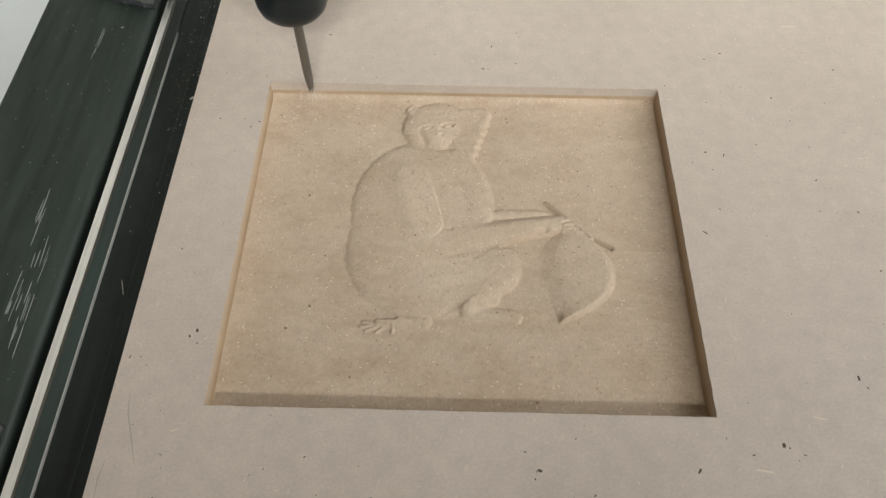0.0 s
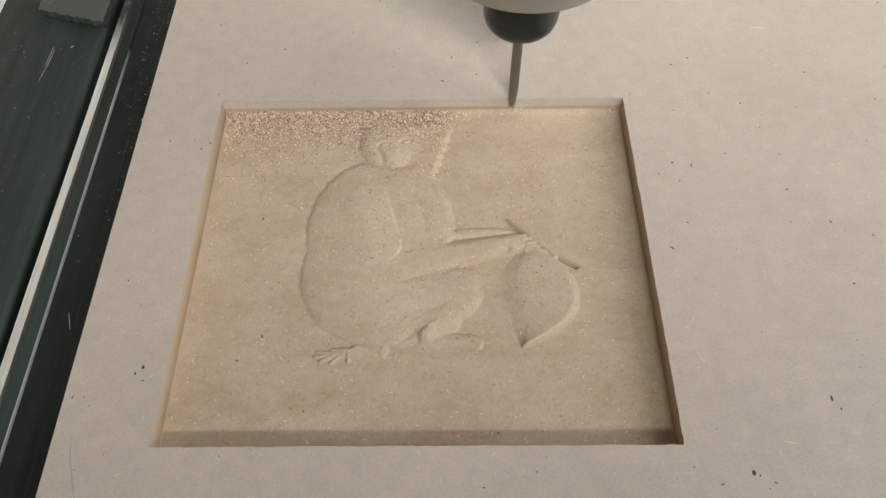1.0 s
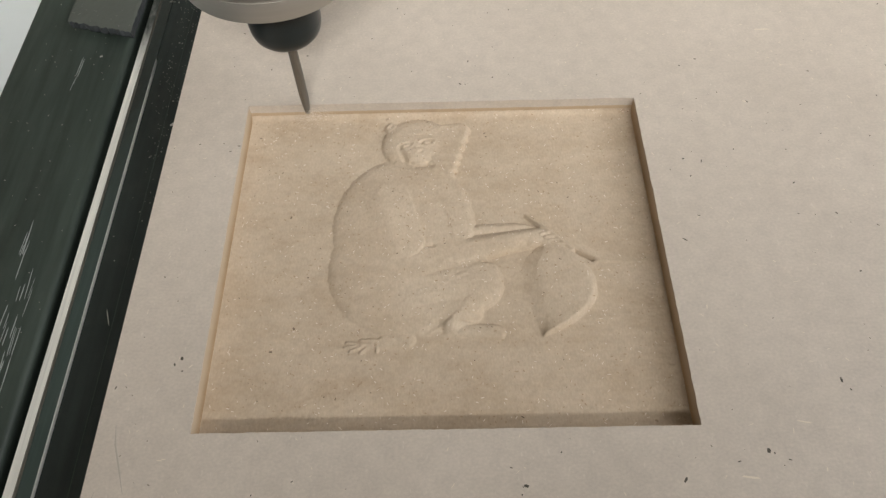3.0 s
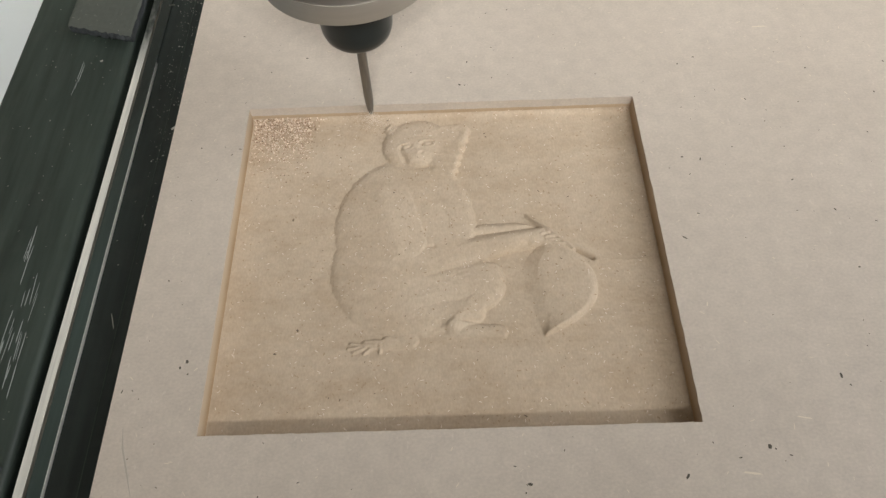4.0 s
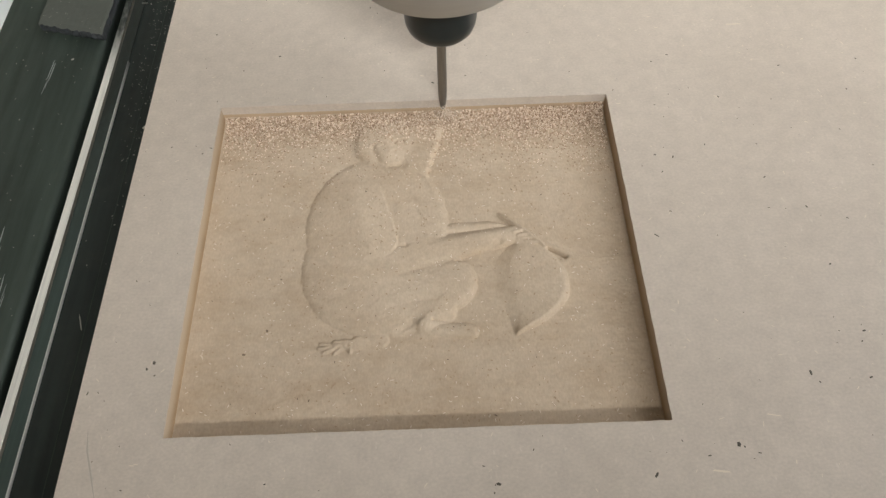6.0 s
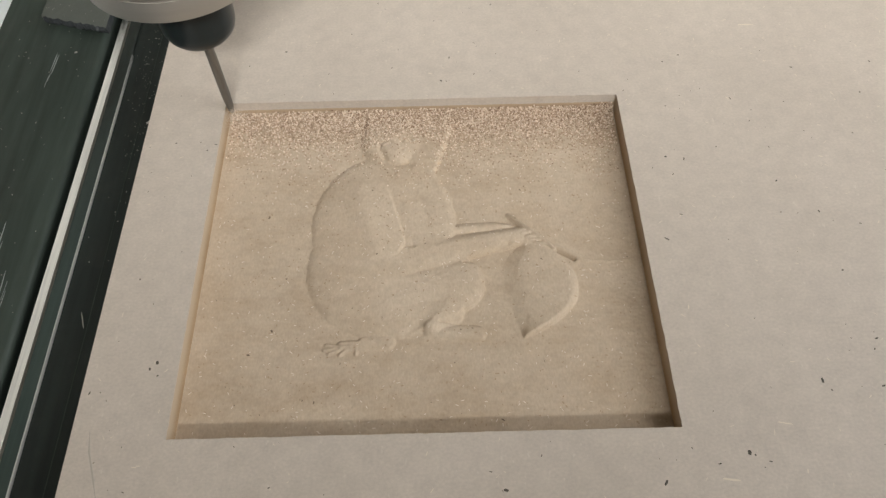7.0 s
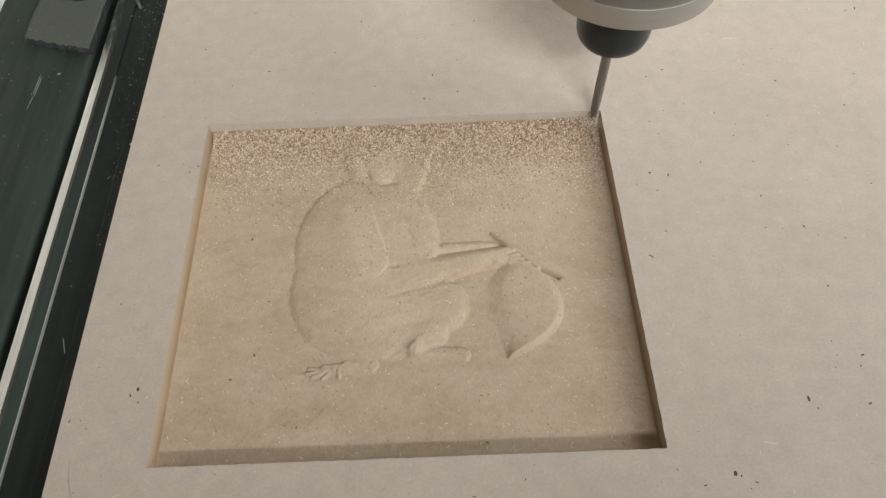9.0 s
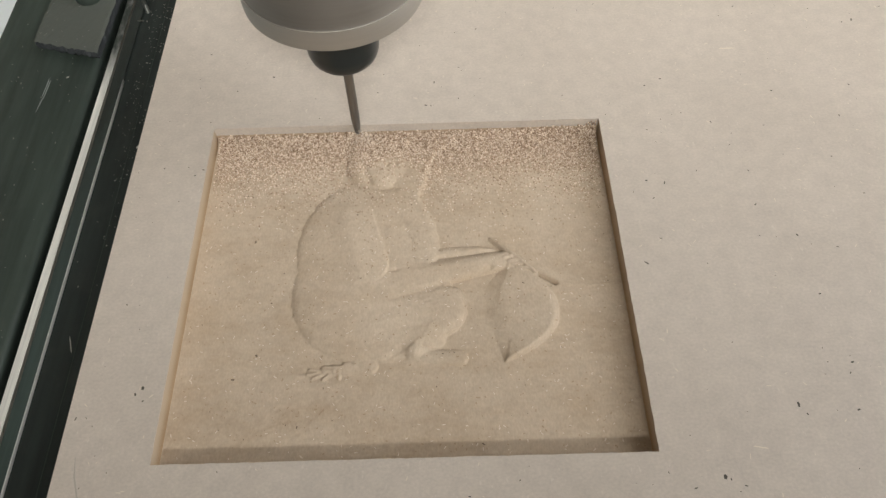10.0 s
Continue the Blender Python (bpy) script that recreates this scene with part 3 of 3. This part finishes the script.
def machine_side():
    bed = tagged(new("machine_bed"), "matt black steel machine bed under the fibreboard", "machine bed")
    part("bed_plate", slab(-0.0775, 0.50, -0.30, 0.60, ZB - 0.020, ZB - 0.0005, 0.001), BED, bed)
    part("seam_strip", slab(-0.0520, -0.0514, -0.30, 0.60, ZB - 0.0008, ZB - 0.0004, 0.0001), BLACK, bed, "thin raised seam")
    # guide rail: low grey top beside a bright sloping edge
    rail = tagged(new("guide_rail"), "grey steel guide rail with one bright slanted edge", "rail")
    zt = ZB + 0.0012
    part("rail_body", extrude_y([(-0.0655, ZB - 0.0005), (-0.0655, zt), (-0.0717, zt), (-0.0717, ZB - 0.0005)], -0.30, 0.60), RAIL_TOP, rail)
    part("rail_step", extrude_y([(-0.0717, ZB - 0.0005), (-0.0717, zt - 0.0003), (-0.0733, zt - 0.0003), (-0.0733, ZB - 0.0005)], -0.30, 0.60), RAIL, rail, "dull steel step")
    part("rail_edge", extrude_y([(-0.0733, ZB - 0.0005), (-0.0733, zt + 0.0001), (-0.0768, zt + 0.0006), (-0.0772, ZB - 0.0005)], -0.30, 0.60), EDGE, rail, "bright slanted steel edge, painted sheen fading towards its end")
    part("rail_lip", extrude_y([(-0.0651, ZB - 0.0005), (-0.0651, zt), (-0.0653, zt + 0.0003), (-0.0655, zt + 0.0002), (-0.0655, ZB - 0.0005)], -0.30, 0.230), LIP, rail, "thin bright lip, its glint painted in")
    # frame beam: wide black face with rounded edges
    beam = tagged(new("frame_beam"), "black painted frame beam with scratches and dust", "machine frame")
    b0, b1, zf, r = -0.1490, -0.0820, ZB + 0.002, 0.003
    pts = [(b1, ZB - 0.06)]
    pts += [(b1 - r + r * math.cos(a), zf - r + r * math.sin(a)) for a in (radians(15 * i) for i in range(7))]
    pts += [(b0 + r - r * math.sin(a), zf - r + r * math.cos(a)) for a in (radians(15 * i) for i in range(7))]
    pts += [(b0, ZB - 0.06)]
    sharp_smooth(part("beam_body", extrude_y(pts, -0.30, 0.60), BLACK, beam), 40)
    part("beam_web", slab(-0.0835, -0.0776, -0.30, 0.60, ZB - 0.03, ZB - 0.012), BED, beam)
    rng = random.Random(4)
    rows = []
    for cx, cy, sx, sy, k in ((-0.1080, 0.217, 0.0010, 0.009, 4), (-0.102, 0.100, 0.003, 0.012, 8), (-0.097, 0.065, 0.005, 0.018, 14), (-0.0935, 0.045, 0.002, 0.014, 7)):
        for _ in range(k):
            rows.append((cx + rng.uniform(-sx, sx), cy + rng.uniform(-sy, sy), zf + 0.00004, rng.uniform(0.004, 0.018), rng.uniform(0.00015, 0.0005), radians(90 + rng.uniform(-3, 3))))
    tagged(flakes("scratch", rows, SCRATCH, 0.00005), "pale scratches").parent = beam
    # dust and crumbs lying on the dark metal
    rows = []
    for _ in range(420):
        x, y = rng.triangular(-0.064, -0.039, -0.052), rng.uniform(0.08, 0.31)
        if rng.random() < (y - 0.08) * 5:
            s = rng.lognormvariate(-1.25, 0.4) / 1000
            rows.append((x, y, ZB - 0.0004, s * rng.uniform(1.0, 1.8), s * 0.7, rng.uniform(0, 3.1)))
    for _ in range(90):
        rows.append((rng.uniform(-0.14, -0.085), rng.uniform(0.0, 0.28), zf + 0.0001, rng.uniform(0.2, 0.8) / 1000, rng.uniform(0.15, 0.4) / 1000, rng.uniform(0, 3.1)))
    rows += [(-0.0975, 0.232, zf + 0.0002, 0.0018, 0.0012, 0.4), (-0.047, 0.180, ZB - 0.0003, 0.003, 0.0016, 0.8), (-0.0545, 0.062, ZB - 0.0004, 0.009, 0.0005, 1.9)]
    tagged(flakes("wood_crumbs", rows, material("crumb", (0.33, 0.315, 0.27), 0.8)[0], 0.0001), "small pale wood crumbs on the black metal", "crumbs", kind="stuff")
    return zf


def rubber_pad(x0, x1, y0, y1, z0, thick, seed, lift=0.0):
    rng = random.Random(seed)
    bm = bmesh.new()
    n, m = 26, 30
    top = [[bm.verts.new((x0 + (x1 - x0) * i / n + (rng.uniform(-1, 1) * 0.0003 if i in (0, n) else 0), y0 + (y1 - y0) * j / m - (0.0115 * i / n) + (rng.uniform(-0.0007, 0.0007) if j in (0, m) else 0),
                          z0 + thick + lift * (1 - j / m) + rng.uniform(-0.00012, 0.00012) - (0.0004 if i in (0, n) or j in (0, m) else 0))) for i in range(n + 1)] for j in range(m + 1)]
    bot = {}
    for j in range(m):
        for i in range(n):
            bm.faces.new((top[j][i], top[j][i + 1], top[j + 1][i + 1], top[j + 1][i]))
    loop = [top[0][i] for i in range(n)] + [top[j][n] for j in range(m)] + [top[m][i] for i in range(n, 0, -1)] + [top[j][0] for j in range(m, 0, -1)]
    mid = [bm.verts.new((v.co.x + rng.uniform(-0.0005, 0.0005), v.co.y + rng.uniform(-0.0008, 0.0004), v.co.z - thick * rng.uniform(0.35, 0.6))) for v in loop]
    low = [bm.verts.new((v.co.x, v.co.y + 0.0006, v.co.z - thick + 0.0002)) for v in loop]
    k = len(loop)
    for i in range(k):
        for quad in ((mid[i], mid[(i + 1) % k], loop[(i + 1) % k], loop[i]), (low[i], low[(i + 1) % k], mid[(i + 1) % k], mid[i])):
            bm.faces.new(quad).material_index = 1
    bm.faces.new(low[::-1])
    pad = part("rubber_pad", bm, RUBBER)
    pad.data.materials.append(RUBBER_SIDE)
    return pad


def side_things(zf):
    tagged(rubber_pad(-0.1195, -0.0795, 0.2535, 0.350, zf + 0.0002, 0.0052, 2, 0.0036), "dark grey rubber pad with a torn front edge on the beam", "pad")
    tagged(rubber_pad(-0.1300, -0.0840, -0.1000, 0.0060, zf + 0.0002, 0.0018, 3), "thin dark grey rubber sheet lying on the beam", "pad")
    rng = random.Random(31)
    rows = []
    for _ in range(36):
        u, v = rng.random(), rng.random() ** 1.4
        rows.append((-0.1180 + 0.037 * u, 0.2560 + 0.09 * v - 0.0115 * u, zf + 0.0056 + 0.0036 * (1 - v), rng.uniform(0.15, 0.5) / 1000, rng.uniform(0.1, 0.28) / 1000, rng.uniform(0, 3.1)))
    tagged(flakes("pad_crumbs", rows, material("pale_crumb", (0.30, 0.29, 0.25), 0.8)[0], 0.0001), "tiny pale wood crumbs on the rubber pad", "crumbs", kind="stuff")
    knob = tagged(new("clamp_knob"), "dark round knob resting on the rubber pad", "knob")
    sharp_smooth(part("knob_cap", lathe([(0.008, 0), (0.0085, 0.001), (0.0085, 0.006), (0.0075, 0.008), (0.0058, 0.0082), (0.0052, 0.0068), (0.002, 0.0066)], 32), BLACK, knob))
    knob.matrix_world = pose(-0.0960, 0.2930, zf + 0.0077)
    screw = tagged(new("frame_screw"), "small shiny screw standing beside the rail", "screw")
    sharp_smooth(part("screw_shank", lathe([(0.0011, 0), (0.0014, 0.0006), (0.0011, 0.0012), (0.0014, 0.0018), (0.0011, 0.0024), (0.0014, 0.003), (0.0011, 0.0036), (0.0014, 0.0042), (0.0011, 0.005), (0.0014, 0.0056), (0.0011, 0.0062), (0.0014, 0.0068), (0.0011, 0.012)], 20), RAIL, screw))
    sharp_smooth(part("screw_head", lathe([(0.0026, 0.012), (0.003, 0.0125), (0.003, 0.015), (0.0024, 0.0156)], 24), RAIL, screw))
    screw.matrix_world = pose(-0.0630, 0.2900, ZB - 0.0005)
    tagged(part("steel_pin", slab(-0.0668, -0.0630, 0.2795, 0.2803, ZB + 0.0012, ZB + 0.0020, 0.0002), RAIL), "short bright steel pin on the rail", "pin")


# ---- spindle ----
def milling_spindle():
    s = tagged(new("milling_spindle"), "brushed steel router spindle with black collet nut and tapered bit", "spindle")
    def turned(profile, steps):
        return lathe([(0.985 * r, 0.985 * z) for r, z in profile], steps)

    bit = part("tapered_bit", turned([(0.0009, 0), (0.0013, 0.0006), (0.0017, 0.004), (0.0021, 0.008), (0.0023, 0.014), (0.00235, 0.030), (0.00235, 0.058)], 24), BIT, s, "slim tapered carbide milling bit")
    sharp_smooth(bit)
    nut = part("collet_nut", turned([(0.0032, 0.0530), (0.0085, 0.0527), (0.0112, 0.0531), (0.0138, 0.0545), (0.0156, 0.0568), (0.0165, 0.0596), (0.0168, 0.0630), (0.0168, 0.0770), (0.0160, 0.0780), (0.0120, 0.0785)], 72), NUT, s, "black collet nut with a rounded lower edge")
    sharp_smooth(nut)
    sharp_smooth(part("nose", turned([(0.012, 0.0780), (0.012, 0.0915)], 48), RING, s))
    sharp_smooth(part("end_ring", turned([(0.012, 0.0910), (0.0372, 0.0910), (0.0386, 0.0920), (0.0388, 0.0935), (0.0388, 0.1015)], 96), RING, s, "bright steel end ring"))
    sharp_smooth(part("housing", turned([(0.0384, 0.1014), (0.0382, 0.1020), (0.0382, 0.2900), (0.0370, 0.2915)], 96), STEEL, s, "brushed steel spindle housing"))
    return s


TIP_Y, TIP_Z = 0.1724, -0.0037
# turning points of the cutter's path across the pocket: seconds, x
TURNS = [(-0.16, 0.0), (0.0, 0.0200), (0.5, 0.0825), (1.0, 0.1442), (1.44, 0.1985), (1.68, 0.1985), (2.0, 0.1576), (2.5, 0.0936), (3.22, 0.0012), (3.5, 0.0012), (4.0, 0.0624), (4.5, 0.1240),
         (5.0, 0.1856), (5.11, 0.1985), (5.335, 0.1985), (5.5, 0.1772), (6.9, 0.0012), (7.17, 0.0012), (7.5, 0.0412), (8.0, 0.1022), (8.5, 0.1662), (8.76, 0.1985), (8.97, 0.1985), (9.0, 0.1958), (9.5, 0.1366), (10.0, 0.0735)]


def cutter_x(t):
    return 0.0013 + 0.996 * float(np.interp(t, [a for a, _ in TURNS], [b for _, b in TURNS]))


# ---- sawdust ----
STRIPS = 25


def sawdust(name, count, seed, reach, pile, far):
    """Strips of loose chips along the pocket's far side, 8 mm each, thick at the wall and thinning towards the middle."""
    rng = np.random.default_rng(seed)
    xs = rng.uniform(0.0012, PW / 1000 - 0.0012, count)
    back = np.abs(rng.normal(0, 1, count)) ** 1.15 * reach
    back = np.where(rng.random(count) < 0.4, rng.exponential(reach * 0.95, count), back)
    back = np.where(rng.random(count) < 0.04, rng.random(count) ** 1.6 * far, back)
    back = back * (1 + 0.12 * np.sin(xs * 70) + 0.10 * np.sin(xs * 190 + seed))
    ys = PH / 1000 - 0.0008 - np.clip(back, 0, far)
    # fewer chips stay on the lower face of the head
    keep = (back < far) & ~((ellipse(xs * 1000, ys * 1000, 93, 146, 13, 11) < 1) & (rng.random(count) < 0.75))
    xs, ys = xs[keep], ys[keep]
    heap = pile * np.exp(-(PH / 1000 - ys) / (reach * 0.55)) * (1 + 1.3 * np.exp(-(PW / 1000 - xs) / 0.009))
    zs = floor_height(xs, ys) + heap * rng.random(len(xs)) ** 0.6 + 0.00008
    groups = np.clip(((xs + rng.normal(0, 0.0022, len(xs))) / (PW / 1000) * STRIPS).astype(int), 0, STRIPS - 1)
    made = []
    for g in range(STRIPS):
        verts, faces = [], []
        ox = (g + 0.5) * PW / 1000 / STRIPS
        for x, y, z in zip(xs[groups == g], ys[groups == g], zs[groups == g]):
            fade = 0.70 + 0.32 * math.exp(-(PH / 1000 - y) / 0.012)
            a = np.array([0.28 + 0.62 * rng.random() ** 2, rng.uniform(0.2, 0.46), rng.uniform(0.16, 0.40)]) * fade / 1000
            rot = Euler((rng.normal(0, 0.75), rng.normal(0, 0.75), rng.uniform(0, 6.28))).to_matrix()
            k = len(verts)
            for sx, sy, sz in ((-1, -0.6, -1), (0.9, -1, -1), (1, 0.7, -1), (-0.8, 1, -1), (-0.7, -0.4, 1), (0.6, -0.8, 1), (0.8, 0.5, 1), (-0.6, 0.7, 1)):
                v = rot @ Vector((sx * a[0], sy * a[1], sz * a[2]))
                verts.append((x - ox + v.x, y + v.y, z + v.z))
            faces += [(k, k + 3, k + 2, k + 1), (k + 4, k + 5, k + 6, k + 7), (k, k + 1, k + 5, k + 4), (k + 1, k + 2, k + 6, k + 5), (k + 2, k + 3, k + 7, k + 6), (k + 3, k, k + 4, k + 7)]
        mesh = bpy.data.meshes.new(name)
        mesh.from_pydata(verts, [], faces)
        ob = tagged(put(name, mesh, CHIPS), "loose heap of tan sawdust chips in the pocket", "sawdust", "sawdust along the cut", "stuff")
        ob.location.x = ox
        made.append((ob, ox))
    return made


def dust_puff():
    rng = random.Random(8)
    rows = []
    for _ in range(1600):
        d = abs(rng.gauss(0, 0.0065))
        a = rng.uniform(0, 6.28)
        rows.append((d * math.cos(a) + 0.002, -abs(d * math.sin(a)) * 0.9 - 0.0015, rng.uniform(-0.001, 0.006), rng.uniform(0.08, 0.2) / 1000, rng.uniform(0.06, 0.15) / 1000, a))
    ob = flakes("dust_puff", rows, FINE_DUST, 0.00005)
    return tagged(ob, "fine pale dust thrown up round the bit", "dust", kind="stuff")


# ---- the room ----
def room():
    x0, x1, y0, y1, z0, z1 = -2.2, 1.35, -2.4, 2.6, -0.85, 2.30
    t = 0.12
    tagged(part("floor", slab(x0 - t, x1 + t, y0 - t, y1 + t, z0 - t, z0), WALL), kind="structure")
    tagged(part("ceiling", slab(x0 - t, x1 + t, y0 - t, y1 + t, z1, z1 + t), WALL), kind="structure")
    tagged(part("wall_west", slab(x0 - t, x0, y0, y1, z0, z1), WALL), kind="structure")
    bm = bmesh.new()
    for a0, a1, c0, c1 in ((y0, -0.60, z0, z1), (1.06, y1, z0, z1), (-0.60, 1.06, z0, 0.34), (-0.60, 1.06, 1.50, z1)):
        bmesh.ops.create_cube(bm, size=1, matrix=Matrix.Translation((x1 + t / 2, (a0 + a1) / 2, (c0 + c1) / 2)) @ Matrix.Diagonal((t, a1 - a0, c1 - c0, 1)))
    tagged(part("wall_east", bm, WALL), kind="structure")
    tagged(part("wall_south", slab(x0 - t, x1 + t, y0 - t, y0, z0, z1), BOUNCE_CUT), kind="structure")
    tagged(part("wall_north", slab(x0 - t, x1 + t, y1, y1 + t, z0, z1), WALL), kind="structure")
    tagged(part("workbench", slab(-1.1, 0.95, -0.7, 1.3, ZB - 0.14, ZB - 0.08, 0.003), WHITE), "white laminate workbench under the machine", "workbench")
    lamp = tagged(new("tube_lamp"), "long wide white tube lamp hanging over the bench", "lamp")
    part("lamp_housing", slab(-0.77, 0.77, -0.17, 0.17, 0.012, 0.05, 0.006), WHITE, lamp)
    for x in (-0.6, 0.588):
        part("lamp_rod", slab(x, x + 0.012, -0.006, 0.006, 0.045, 0.585), RAIL, lamp)
    lamp.matrix_world = pose(LAMP[0], LAMP[1] - 0.02, LAMP[2] + 0.02)


room()
mdf_board()
flecks()
smudges()
side_things(machine_side())
SPINDLE = milling_spindle()
PUFF = dust_puff()
FIRST = sawdust("sawdust", 10000, 21, 0.0105, 0.0016, 0.045)
SECOND = sawdust("sawdust", 10000, 22, 0.0105, 0.0016, 0.046)
THIRD = sawdust("sawdust", 9000, 23, 0.0115, 0.0028, 0.050)
FOURTH = sawdust("sawdust", 14000, 24, 0.0125, 0.0046, 0.055)


def motions():
    times = [i * 0.1 for i in range(101)]
    walk(SPINDLE, [(t, pose(cutter_x(t), TIP_Y, TIP_Z)) for t in times])
    walk(PUFF, [(t, pose(cutter_x(t), TIP_Y, -0.0055, 0, 0, 25 * math.sin(t * 9))) for t in times])
    # chips come up out of the cut as the bit goes by; the first lot is blown off the board at two seconds
    for heaps, t0, t1, x0, x1, blown in ((FIRST, -0.16, 1.45, 0.0, 0.2, True), (SECOND, 3.50, 5.11, 0.0, 0.2, False), (THIRD, 5.33, 6.92, 0.2, 0.0, False), (FOURTH, 7.17, 8.77, 0.0, 0.2, False)):
        for i, (ob, ox) in enumerate(heaps):
            t = t0 + (t1 - t0) * (ox - x0) / (x1 - x0) + 0.14
            under, rest = pose(ox, 0, -0.0062), pose(ox, 0, 0)
            rows = [(0.0, under), (t, under), (t + 0.12, rest)] if (t := max(t, 0.05)) else [(0.0, rest)]
            if blown:
                side = 0.04 * math.sin(i * 1.7)
                rows += [(2.0, rest), (2.0334, pose(ox + side * 0.3, 0.03, 0.03)), (2.1, pose(ox + side, 0.42, 0.16)), (2.3, pose(ox + 2 * side, 0.95, -0.03)), (2.5, pose(ox + 2 * side, 1.0, -0.07)), (10.0, pose(ox + 2 * side, 1.0, -0.07))]
            else:
                rows += [(10.0, rest)]
            walk(ob, rows)


motions()
